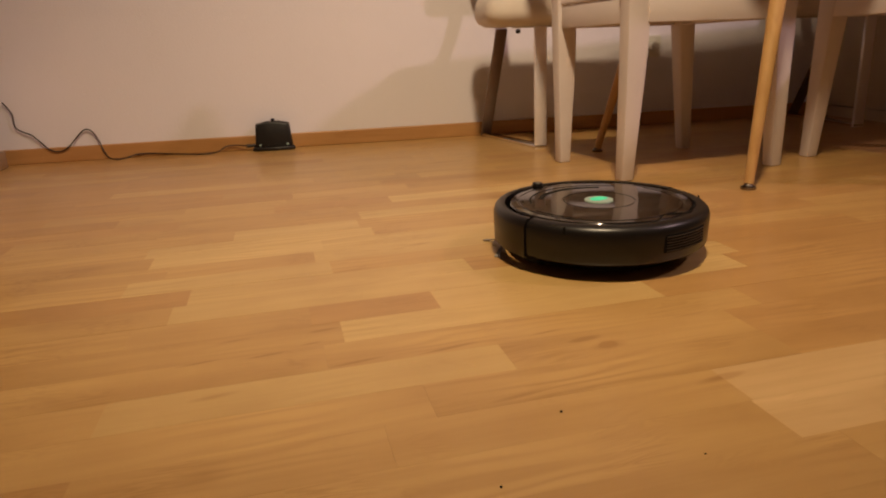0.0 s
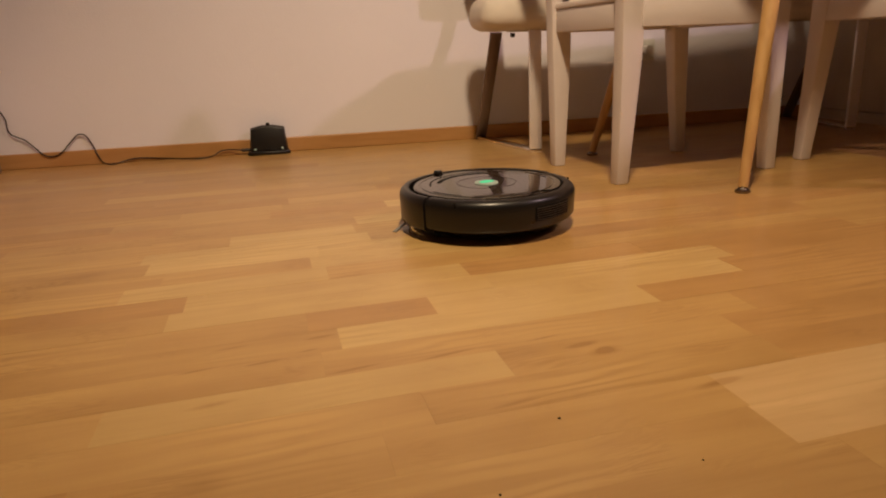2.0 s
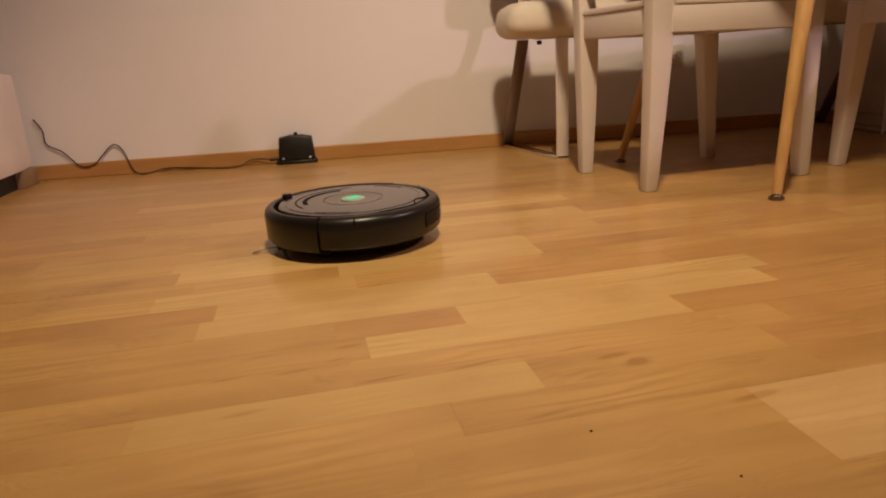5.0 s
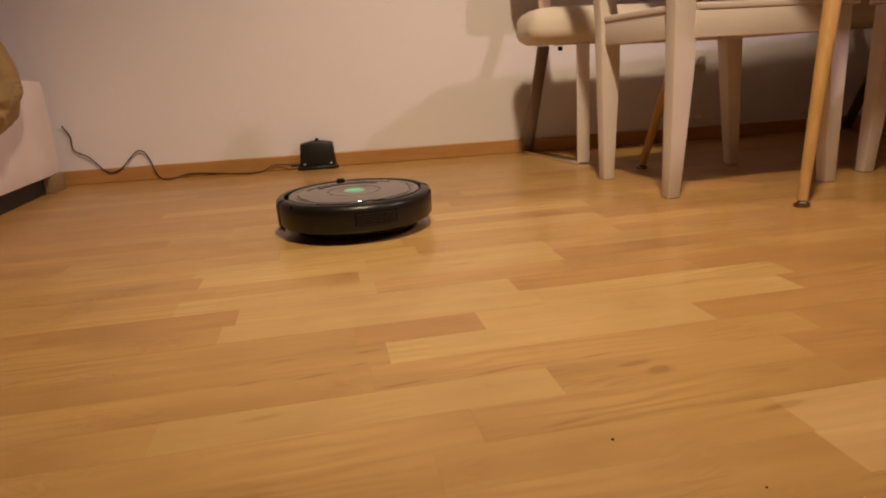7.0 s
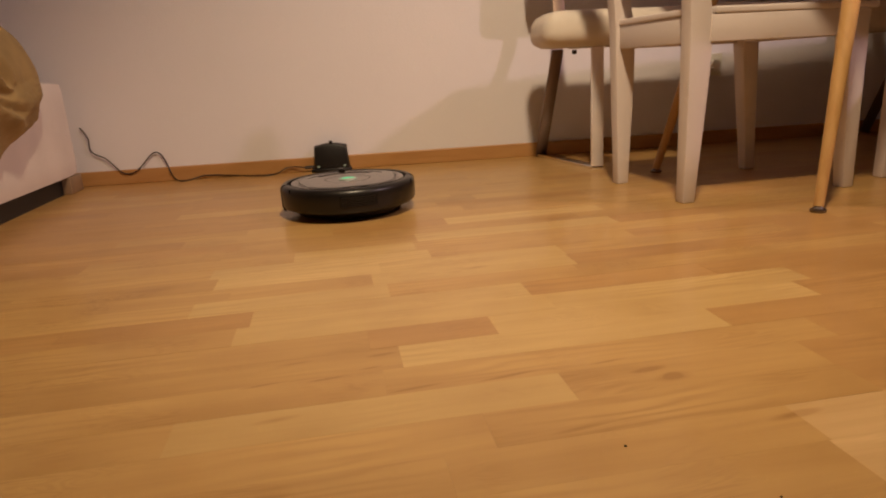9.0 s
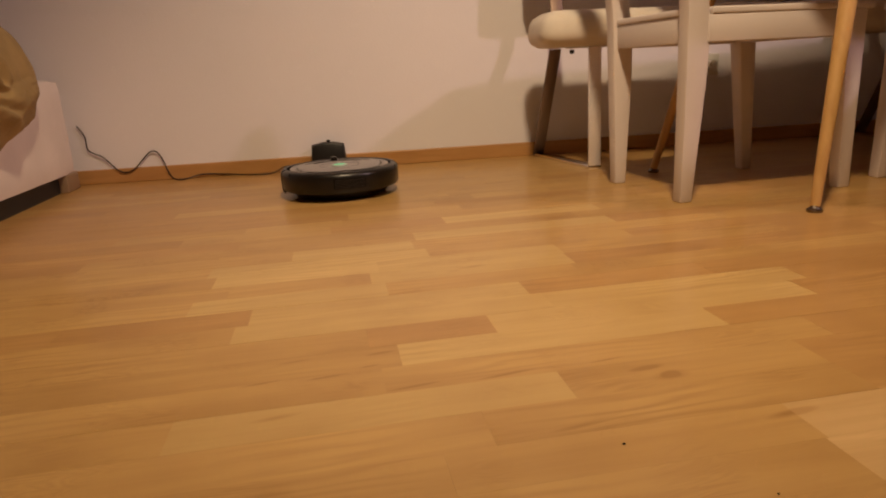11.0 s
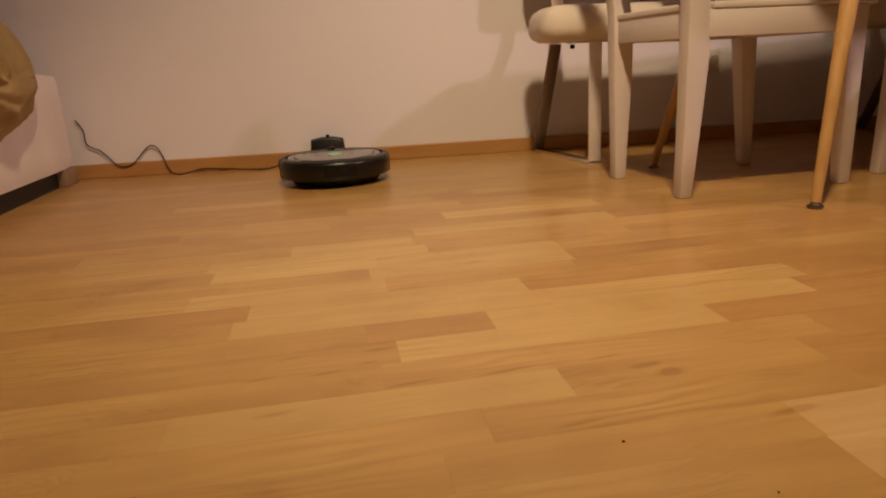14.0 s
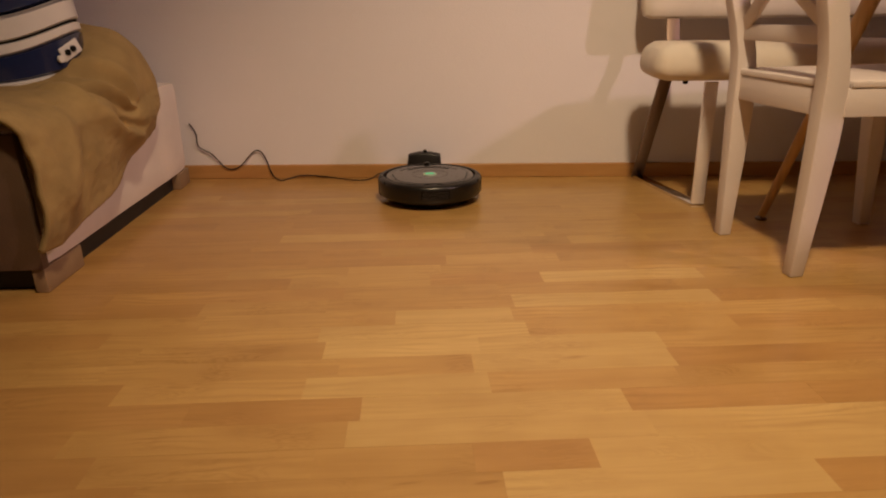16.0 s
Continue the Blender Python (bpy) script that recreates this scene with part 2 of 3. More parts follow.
def box(x0, y0, z0, x1, y1, z1, bevel=0.0, seg=2):
    bm = bmesh.new()
    bmesh.ops.create_cube(bm, size=1)
    for v in bm.verts:
        v.co = Vector(((x0 + x1) / 2 + v.co.x * (x1 - x0), (y0 + y1) / 2 + v.co.y * (y1 - y0), (z0 + z1) / 2 + v.co.z * (z1 - z0)))
    if bevel:
        bmesh.ops.bevel(bm, geom=bm.edges[:], offset=bevel, segments=seg, profile=0.5, affect="EDGES")
    return bm


def bar(sections, bevel=0.0):
    """A bar through rings of four corners: each section is (centre, half size a, half size b, axis a, axis b)."""
    bm = bmesh.new()
    rings = []
    for c, a, b, ax, bx in sections:
        c, ax, bx = Vector(c), Vector(ax), Vector(bx)
        rings.append([bm.verts.new(c + ax * a * i + bx * b * j) for i, j in ((-1, -1), (1, -1), (1, 1), (-1, 1))])
    for p, q in zip(rings, rings[1:]):
        for i in range(4):
            bm.faces.new((p[i], p[(i + 1) % 4], q[(i + 1) % 4], q[i]))
    bm.faces.new(rings[0][::-1])
    bm.faces.new(rings[-1])
    bmesh.ops.recalc_face_normals(bm, faces=bm.faces[:])
    if bevel:
        edges = [e for e in bm.edges if len(e.link_faces) == 2 and e.calc_face_angle(0) > 0.6]
        bmesh.ops.bevel(bm, geom=edges, offset=bevel, segments=2, profile=0.5, affect="EDGES")
    return bm


def lathe(profile, start=0.0, end=360.0, steps=64, cap=False):
    """Turns (radius, z) round the z axis from start to end degrees; closes the cut faces of an open turn if cap is set."""
    bm = bmesh.new()
    full = end - start >= 359.9
    n = steps if full else steps + 1
    rings = []
    for r, z in profile:
        if r < 1e-6:
            v = bm.verts.new((0, 0, z))
            rings.append([v] * n)
        else:
            rings.append([bm.verts.new((r * math.cos(radians(start + (end - start) * k / steps)), r * math.sin(radians(start + (end - start) * k / steps)), z)) for k in range(n)])
    for p, q in zip(rings, rings[1:]):
        for k in range(steps):
            j = (k + 1) % n
            vs = []
            for v in (p[k], p[j], q[j], q[k]):
                if v not in vs:
                    vs.append(v)
            if len(vs) > 2:
                bm.faces.new(vs)
    if cap and not full:
        for k in (0, n - 1):
            vs = []
            for r in rings:
                if r[k] not in vs:
                    vs.append(r[k])
            if len(vs) > 2:
                bm.faces.new(vs)
    bmesh.ops.recalc_face_normals(bm, faces=bm.faces[:])
    return bm


def tube(points, radius, sides=8, taper=None):
    """A round bar along points."""
    bm = bmesh.new()
    pts = [Vector(p) for p in points]
    rings = []
    for i, p in enumerate(pts):
        d = (pts[min(i + 1, len(pts) - 1)] - pts[max(i - 1, 0)]).normalized()
        a = d.orthogonal().normalized() if abs(d.z) > 0.95 else d.cross(Vector((0, 0, 1))).normalized()
        b = d.cross(a)
        r = radius if taper is None else taper[i]
        rings.append([bm.verts.new(p + (a * math.cos(2 * math.pi * k / sides) + b * math.sin(2 * math.pi * k / sides)) * r) for k in range(sides)])
    for p, q in zip(rings, rings[1:]):
        for k in range(sides):
            bm.faces.new((p[k], p[(k + 1) % sides], q[(k + 1) % sides], q[k]))
    bm.faces.new(rings[0][::-1])
    bm.faces.new(rings[-1])
    bmesh.ops.recalc_face_normals(bm, faces=bm.faces[:])
    return bm


def smooth_line(points, per=10):
    """A Catmull-Rom line through points."""
    p = [Vector(q) for q in points]
    p = [2 * p[0] - p[1]] + p + [2 * p[-1] - p[-2]]
    out = []
    for i in range(1, len(p) - 2):
        for k in range(per):
            t = k / per
            out.append(0.5 * (2 * p[i] + (p[i + 1] - p[i - 1]) * t + (2 * p[i - 1] - 5 * p[i] + 4 * p[i + 1] - p[i + 2]) * t * t + (3 * p[i] - p[i - 1] - 3 * p[i + 1] + p[i + 2]) * t ** 3))
    return out + [p[-2]]


def outline_slab(points, z0, z1, bevel=0.0):
    bm = bmesh.new()
    low = [bm.verts.new((x, y, z0)) for x, y in points]
    f = bm.faces.new(low)
    up = bmesh.ops.extrude_face_region(bm, geom=[f])
    for v in up["geom"]:
        if isinstance(v, bmesh.types.BMVert):
            v.co.z = z1
    bmesh.ops.recalc_face_normals(bm, faces=bm.faces[:])
    if bevel:
        bmesh.ops.bevel(bm, geom=[e for e in bm.edges if abs(e.verts[0].co.z - e.verts[1].co.z) < 1e-5], offset=bevel, segments=3, profile=0.5, affect="EDGES")
    return bm


def structure(name, bm, mat, label):
    return tagged(part(name, bm, mat, smooth=False), label, kind="structure")


# ---- the room ----
floor = structure("floor", box(-4.6, -4.4, -0.1, 5.6, WALL_Y + 0.02, -0.002), M_SUB, "honey-coloured strip parquet floor with a satin varnish")
structure("wall_north", box(-4.6, WALL_Y, -0.1, 5.6, WALL_Y + 0.12, CEIL + 0.1), M_WALL, "plain white plastered wall behind the bench")
structure("wall_south", box(-4.6, -4.52, -0.1, 5.6, -4.4, CEIL + 0.1), M_ROOM, "plain cream painted wall")
structure("wall_west", box(-4.72, -4.52, -0.1, -4.6, WALL_Y + 0.12, CEIL + 0.1), M_ROOM, "plain cream painted wall")
structure("wall_east", box(5.6, -4.52, -0.1, 5.72, WALL_Y + 0.12, CEIL + 0.1), M_ROOM, "plain cream painted wall")
structure("ceiling", box(-4.6, -4.4, CEIL, 5.6, WALL_Y, CEIL + 0.1), M_CEIL, "plain white ceiling")
structure("baseboard", box(-4.6, WALL_Y - 0.014, 0.0, 2.19, WALL_Y - 0.0005, 0.05, 0.003), M_BASE, "low reddish-brown wooden baseboard")

LAMP_LABEL = "round frosted ceiling lamp, switched on"


def ceiling_lamp(x, y):
    t = thing("ceiling_lamp", pose(x, y, CEIL), LAMP_LABEL, "ceiling lamp", "ceiling lamps")
    part("canopy", lathe([(0, 0), (0.06, 0), (0.06, -0.02), (0.02, -0.03), (0.02, -0.06), (0, -0.06)], steps=32), M_CHROME, t)
    shade = part("shade", lathe([(0.07, -0.05), (0.1, -0.055), (0.105, -0.07), (0.1, -0.075), (0.07, -0.075)], steps=32), M_BULB, t, "glowing frosted glass ring")
    return t


ceiling_lamp(KEY[0], KEY[1])
ceiling_lamp(SIDE[0], SIDE[1])


# ---- robot vacuum ----
def robot_vacuum():
    t = thing("robot_vacuum", pose(0.59, 0.863, 0, 0, 0, 125), "round charcoal robot vacuum with a glossy lid and green light", "robot vacuum")
    # chassis and rear shell
    part("chassis", lathe([(0, 0.007), (0.118, 0.007), (0.133, 0.009), (0.146, 0.0265), (0.12, 0.034), (0, 0.034)], steps=72), M_BLACK, t)
    shell = [(0.146, 0.026), (0.150, 0.0268), (0.163, 0.0275), (0.1672, 0.033), (0.1685, 0.076), (0.166, 0.084), (0.160, 0.0895), (0.151, 0.091), (0.146, 0.0895), (0.146, 0.03)]
    body = part("body", lathe(shell, 96.5, 263.5, 76, True), M_GREY, t)
    front = [(0.150, 0.022), (0.164, 0.0225), (0.1688, 0.029), (0.1698, 0.076), (0.1675, 0.0845), (0.162, 0.0903), (0.1555, 0.0915), (0.1515, 0.0895), (0.1515, 0.025)]
    bumper = part("bumper", lathe(front, -95.2, 95.2, 76, True), M_GREY, t, "charcoal front bumper")
    part("seam_recess", lathe([(0.164, 0.02), (0.164, 0.084), (0.15, 0.0885)], 90, 102, 4), M_DARK, t)
    part("seam_recess", lathe([(0.164, 0.02), (0.164, 0.084), (0.15, 0.0885)], -102, -90, 4), M_DARK, t)
    # lid
    lid = [(0.0, 0.0905), (0.0235, 0.0905), (0.0555, 0.0915), (0.0562, 0.0902), (0.0578, 0.0902), (0.0585, 0.0915), (0.100, 0.0918), (0.1275, 0.0912), (0.1285, 0.0898), (0.1305, 0.0898), (0.1315, 0.0908), (0.1408, 0.0902), (0.1428, 0.0880), (0.1428, 0.03)]
    part("lid", lathe(lid, steps=96), M_GLOSS, t, "glossy smoked charcoal lid with concentric grooves")
    button = part("clean_button", lathe([(0, 0.0935), (0.018, 0.0933), (0.0225, 0.0925), (0.0232, 0.0905)], steps=36), M_SILVER, t, "silver button with a glowing green mark")
    part("green_mark", outline_slab([(0.0125 * math.cos(a / 12 * math.tau) * (1.0 if a % 2 else 0.8), 0.0165 * math.sin(a / 12 * math.tau)) for a in range(12)], 0.0930, 0.0939), M_GREEN, button, "glowing green mark")
    # crescent grip at the front of the lid, and short slots beside it
    part("handle_slot", lathe([(0.088, 0.0915), (0.0885, 0.0923), (0.097, 0.0923), (0.0975, 0.0915)], -46, 46, 40, True), M_DARK, t, "black crescent grip in the lid")
    part("handle_bridge", lathe([(0.108, 0.0914), (0.1085, 0.0922), (0.111, 0.0922), (0.1115, 0.0914)], -60, 60, 44, True), M_DARK, t)
    for a in (-1, 1):
        part("lid_slot", lathe([(0.120, 0.0912), (0.1204, 0.0918), (0.1226, 0.0918), (0.123, 0.0912)], a * 100 - 16, a * 100 + 16, 16, True), M_DARK, t)
    # bin release notch at the back
    edge = []
    for k in range(49):
        a = 136 + k * 88 / 48
        dip = math.exp(-((a - 181) / 9.5) ** 2)
        r = 0.1455 - 0.017 * dip + 0.004 * math.exp(-((a - 166) / 5) ** 2) + 0.004 * math.exp(-((a - 196) / 5) ** 2)
        edge.append((r * math.cos(radians(a)), r * math.sin(radians(a)), 0.0912))
    part("bin_edge", tube(edge, 0.0013, 6), M_DARK, t, "wavy dark seam of the dust bin")
    for a in (118, -118):
        part("bin_seam", box(-0.0008, -0.0018, 0.072, 0.0008, 0.0018, 0.0885), M_DARK, t, at=pose(0, 0, 0, 0, 0, a) @ pose(0.1672, 0, 0))
    # exhaust slats
    for k in range(6):
        z = 0.046 + k * 0.0045
        part("vent_slat", lathe([(0.1682, z), (0.1702, z + 0.0003), (0.1704, z + 0.0014), (0.1682, z + 0.0018)], 168, 196, 14, True), M_SLAT, body)
    part("vent_recess", lathe([(0.1678, 0.044), (0.1688, 0.0445), (0.1688, 0.0735), (0.1678, 0.074)], 167, 197, 14, True), M_DARK, body)
    # raised sensor at the front edge
    sensor = part("dock_sensor", lathe([(0, 0.089), (0.0105, 0.089), (0.0105, 0.0925), (0.0095, 0.094), (0, 0.094)], steps=24), M_GLOSS, t, "small raised black sensor", at=pose(0.150, 0, 0))
    part("sensor_cap", lathe([(0, 0.094), (0.009, 0.094), (0.009, 0.0968), (0.008, 0.098), (0, 0.098)], steps=24), M_GREY, sensor)
    # wheels
    for y in (-0.115, 0.115):
        wheel = part("wheel", tube([(0, y - 0.012, 0.033), (0, y + 0.012, 0.033)], 0.0325, 28), M_RUBBER, t)
        part("rim", tube([(0, y - 0.0125, 0.033), (0, y + 0.0125, 0.033)], 0.018, 20), M_GREY, wheel)
    part("caster", tube([(0.125, -0.008, 0.012), (0.125, 0.008, 0.012)], 0.0115, 18), M_RUBBER, t)
    return t


def side_brush(robot):
    hub = part("side_brush", lathe([(0, 0.007), (0.009, 0.007), (0.012, 0.012), (0.012, 0.016), (0, 0.018)], steps=18), M_RUBBER, robot, "grey three-armed side brush", at=pose(0.098, 0.110, 0))
    for k in range(3):
        arm = [(0.008, 0, 0.012), (0.028, 0, 0.009), (0.046, 0.002, 0.004), (0.058, 0.005, 0.0015)]
        bm = bar([(p, w, 0.0008, (0, 1, 0), (0, 0, 1)) for p, w in zip(arm, (0.002, 0.0025, 0.0035, 0.005))])
        part("bristle", bm, M_BRISTLE, hub, at=pose(0, 0, 0, 0, 0, 120 * k))
    return hub


robot = robot_vacuum()
robot.scale = (1, 1, 0.9)
brush = side_brush(robot)


# ---- dock and its cable ----
def charging_dock():
    t = thing("charging_dock", pose(-0.018, 2.337, 0, 0, 0, 0), "small black charging dock standing against the wall", "charging dock")
    tower = [(-0.068, 0.0), (0.064, 0.0), (0.056, 0.092), (0.018, 0.1), (-0.022, 0.1), (-0.061, 0.092)]
    bm = bmesh.new()
    for y, s in ((-0.001, 1.0), (-0.026, 1.0), (-0.036, 0.94)):
        for x, z in tower:
            bm.verts.new((x * s, y - (0.012 if z < 0.01 else 0.0) * (1 if y < -0.01 else 0), z * (1 if s == 1 else 0.97)))
    bm.verts.ensure_lookup_table()
    v = bm.verts
    for r in range(2):
        for k in range(6):
            bm.faces.new((v[r * 6 + k], v[r * 6 + (k + 1) % 6], v[r * 6 + 6 + (k + 1) % 6], v[r * 6 + 6 + k]))
    bm.faces.new([v[k] for k in range(6)])
    bm.faces.new([v[12 + k] for k in range(6)])
    bmesh.ops.recalc_face_normals(bm, faces=bm.faces[:])
    bmesh.ops.bevel(bm, geom=bm.edges[:], offset=0.003, segments=2, profile=0.5, affect="EDGES")
    part("tower", bm, M_BLACK, t)
    base = part("base_plate", outline_slab([(-0.073, -0.004), (-0.076, -0.05), (-0.06, -0.062), (0.055, -0.062), (0.071, -0.05), (0.066, -0.004)], 0.0005, 0.013, 0.004), M_BLACK, t, "flat black base with two metal contacts")
    for x in (-0.047, 0.047):
        part("contact", lathe([(0, 0), (0.0042, 0), (0.004, 0.002), (0.002, 0.0034), (0, 0.0036)], steps=16), M_SILVER, base, "shiny metal contact", at=pose(x - 0.002, -0.0505, 0.0205, 78, 0, 0))
    part("beacon", lathe([(0, 0.097), (0.007, 0.097), (0.007, 0.106), (0.005, 0.109), (0, 0.109)], steps=18), M_GLOSS, t, at=pose(0, -0.018, 0))
    part("label_plate", box(-0.02, -0.0515, 0.012, 0.02, -0.049, 0.021, 0.0008), M_GREY, t)
    part("plug", tube([(-0.066, -0.02, 0.018), (-0.1, -0.022, 0.017)], 0.006, 10), M_CABLE, t)
    return t


charging_dock()
CORD = [(-0.112, 2.315, 0.017), (-0.151, 2.328, 0.021), (-0.188, 2.328, 0.019), (-0.214, 2.312, 0.006), (-0.245, 2.292, 0.003),
        (-0.292, 2.296, 0.003), (-0.398, 2.333, 0.007), (-0.477, 2.333, 0.012), (-0.525, 2.320, 0.003), (-0.551, 2.293, 0.003), (-0.585, 2.333, 0.007),
        (-0.597, 2.333, 0.031), (-0.610, 2.342, 0.067), (-0.624, 2.342, 0.096), (-0.640, 2.342, 0.105), (-0.655, 2.342, 0.100), (-0.676, 2.342, 0.081),
        (-0.701, 2.333, 0.054), (-0.725, 2.333, 0.039), (-0.749, 2.333, 0.037), (-0.770, 2.333, 0.048), (-0.786, 2.342, 0.062), (-0.802, 2.342, 0.081),
        (-0.818, 2.342, 0.097), (-0.841, 2.342, 0.108), (-0.858, 2.342, 0.121), (-0.862, 2.342, 0.141), (-0.861, 2.342, 0.165), (-0.871, 2.342, 0.189),
        (-0.883, 2.342, 0.207)]
tagged(part("power_cable", tube(smooth_line(CORD, 8), 0.0023, 8), M_CABLE), "thin black power cable lying in loops along the wall", "cable")


# ---- white chairs ----
def white_chair(m):
    """Local x points to the front of the chair."""
    t = thing("dining_chair", m, "white-painted wooden dining chair with a crossed back", "chair", "chairs at the table")
    X, Y, Z = (1, 0, 0), (0, 1, 0), (0, 0, 1)
    for s in (-1, 1):
        part("back_leg", bar([((-0.215, s * 0.152, 0), 0.016, 0.016, X, Y), ((-0.2135, s * 0.155, 0.1), 0.0195, 0.017, X, Y), ((-0.212, s * 0.158, 0.2), 0.0235, 0.018, X, Y), ((-0.211, s * 0.161, 0.3), 0.0275, 0.0185, X, Y), ((-0.212, s * 0.162, 0.37), 0.0285, 0.019, X, Y), ((-0.214, s * 0.163, 0.42), 0.0275, 0.019, X, Y), ((-0.222, s * 0.164, 0.48), 0.0250, 0.019, X, Y), ((-0.236, s * 0.165, 0.54), 0.0240, 0.0185, X, Y),
                              ((-0.254, s * 0.167, 0.60), 0.024, 0.018, X, Y), ((-0.286, s * 0.170, 0.72), 0.021, 0.017, X, Y), ((-0.310, s * 0.172, 0.83), 0.016, 0.016, X, Y)], 0.004), M_WHITE, t)
        part("front_leg", bar([((0.218, s * 0.175, 0), 0.016, 0.016, X, Y), ((0.2025, s * 0.178, 0.2), 0.0215, 0.02, X, Y), ((0.186, s * 0.18, 0.421), 0.0275, 0.025, X, Y)], 0.004), M_WHITE, t)
        part("side_apron", bar([((-0.19, s * 0.175, 0.392), 0.0095, 0.029, Y, Z), ((0.178, s * 0.193, 0.392), 0.0095, 0.029, Y, Z)], 0.002), M_WHITE, t)
    part("back_apron", box(-0.230, -0.147, 0.363, -0.2, 0.147, 0.421, 0.002), M_WHITE, t)
    part("front_apron", box(0.166, -0.156, 0.363, 0.206, 0.156, 0.421, 0.002), M_WHITE, t)
    part("seat", outline_slab([(-0.185, -0.187), (0.1, -0.2), (0.225, -0.207), (0.25, -0.19), (0.256, -0.1), (0.257, 0.1), (0.25, 0.19), (0.225, 0.207), (0.1, 0.2), (-0.185, 0.187), (-0.185, 0.144), (-0.233, 0.144), (-0.233, -0.144), (-0.185, -0.144)], 0.4213, 0.437, 0.004), M_WHITE, t)
    part("lower_rail", bar([((-0.228, -0.149, 0.524), 0.009, 0.018, X, Z), ((-0.2285, 0, 0.524), 0.009, 0.018, X, Z), ((-0.228, 0.149, 0.524), 0.009, 0.018, X, Z)], 0.003), M_WHITE, t)
    part("top_rail", bar([((-0.295, -0.158, 0.787), 0.011, 0.034, X, Z), ((-0.305, 0, 0.792), 0.011, 0.037, X, Z), ((-0.295, 0.158, 0.787), 0.011, 0.034, X, Z)], 0.004), M_WHITE, t)
    for s in (-1, 1):
        d = Vector((-0.055, s * 0.3, 0.225)).normalized()
        n = Vector((-0.97, 0, -0.23))
        u = d.cross(n).normalized()
        part("cross_slat", bar([((-0.232, -s * 0.155, 0.535), 0.006, 0.016, n, u), ((-0.261 + s * 0.004, 0, 0.648), 0.006, 0.016, n, u), ((-0.287, s * 0.152, 0.76), 0.006, 0.016, n, u)], 0.002), M_WHITE, t)
    return t


chair = white_chair(pose(1.057, 1.549, 0, 0, 0, 8.2))
chair_b = copy_thing(chair, pose(1.652, 1.275, 0, 0, 0, 92))
tagged(chair_b, "white-painted wooden dining chair pushed under the oak table")


# ---- oak table ----
def dining_table():
    t = thing("dining_table", pose(1.745, 1.559, 0, 0, 0, 4), "oak dining table on slanted round legs", "table")
    L, W, N, R = 0.78, 0.362, 0.385, 0.17
    pts = []
    for cx, cy, a0 in ((L - R, W - R, 0), (R - L, W - R, 90), (R - L, R - N, 180), (L - R, R - N, 270)):
        pts += [(cx + R * math.cos(radians(a0 + k * 15)), cy + R * math.sin(radians(a0 + k * 15))) for k in range(7)]
    part("tabletop", outline_slab(pts, 0.712, 0.735, 0.006), M_OAKTOP, t)
    for fx, fy, dx, dy in ((-0.700, -0.333, 0.156, 0.130), (-0.743, 0.288, 0.135, -0.150), (0.735, -0.31, -0.14, 0.14), (0.705, 0.31, -0.14, -0.14)):
        foot = Vector((fx, fy, 0.012))
        top = Vector((fx + dx, fy + dy, 0.7125))
        leg = part("leg", tube([foot.lerp(top, k / 6) for k in range(7)], 0.02, 20, [0.0105, 0.0125, 0.0145, 0.0165, 0.0185, 0.020, 0.021]), M_OAK, t)
        part("foot_glide", lathe([(0, 0.0), (0.0155, 0.0), (0.017, 0.003), (0.0165, 0.006), (0.0115, 0.0085), (0.008, 0.013), (0, 0.013)], steps=20), M_GLIDE, leg, "round dark metal foot glide", at=pose(foot.x, foot.y, 0))
    part("frame_rail", box(-0.5, -0.21, 0.665, 0.5, -0.188, 0.7125, 0.003), M_OAKTOP, t)
    part("frame_rail", box(-0.5, 0.148, 0.665, 0.5, 0.17, 0.7125, 0.003), M_OAKTOP, t)
    part("frame_rail", box(-0.522, -0.19, 0.665, -0.5, 0.15, 0.7125, 0.003), M_OAKTOP, t)
    part("frame_rail", box(0.5, -0.19, 0.665, 0.522, 0.15, 0.7125, 0.003), M_OAKTOP, t)
    return t


dining_table()


# ---- bench ----
def cushion(x0, y0, z0, x1, y1, z1, r, crease=0.0):
    """A soft rounded block with uneven padding."""
    bm = box(x0, y0, z0, x1, y1, z1)
    bmesh.ops.subdivide_edges(bm, edges=[e for e in bm.edges if abs(e.verts[0].co.x - e.verts[1].co.x) > 0.01], cuts=40, use_grid_fill=True)
    bmesh.ops.subdivide_edges(bm, edges=[e for e in bm.edges if abs(e.verts[0].co.y - e.verts[1].co.y) > 0.01 and abs(e.verts[0].co.x - e.verts[1].co.x) < 1e-4], cuts=12, use_grid_fill=True)
    bmesh.ops.subdivide_edges(bm, edges=[e for e in bm.edges if abs(e.verts[0].co.z - e.verts[1].co.z) > 0.01 and abs(e.verts[0].co.x - e.verts[1].co.x) < 1e-4 and abs(e.verts[0].co.y - e.verts[1].co.y) < 1e-4], cuts=8, use_grid_fill=True)
    lo, hi = Vector((x0 + r, y0 + r, z0 + r)), Vector((x1 - r, y1 - r, z1 - r))
    for v in bm.verts:
        c = Vector([min(max(v.co[i], lo[i]), hi[i]) for i in range(3)])
        d = v.co - c
        if d.length > 1e-9:
            v.co = c + d.normalized() * r
        v.co += (v.co - (lo + hi) / 2).normalized() * crease * noise.noise(v.co * 9)
    return bm


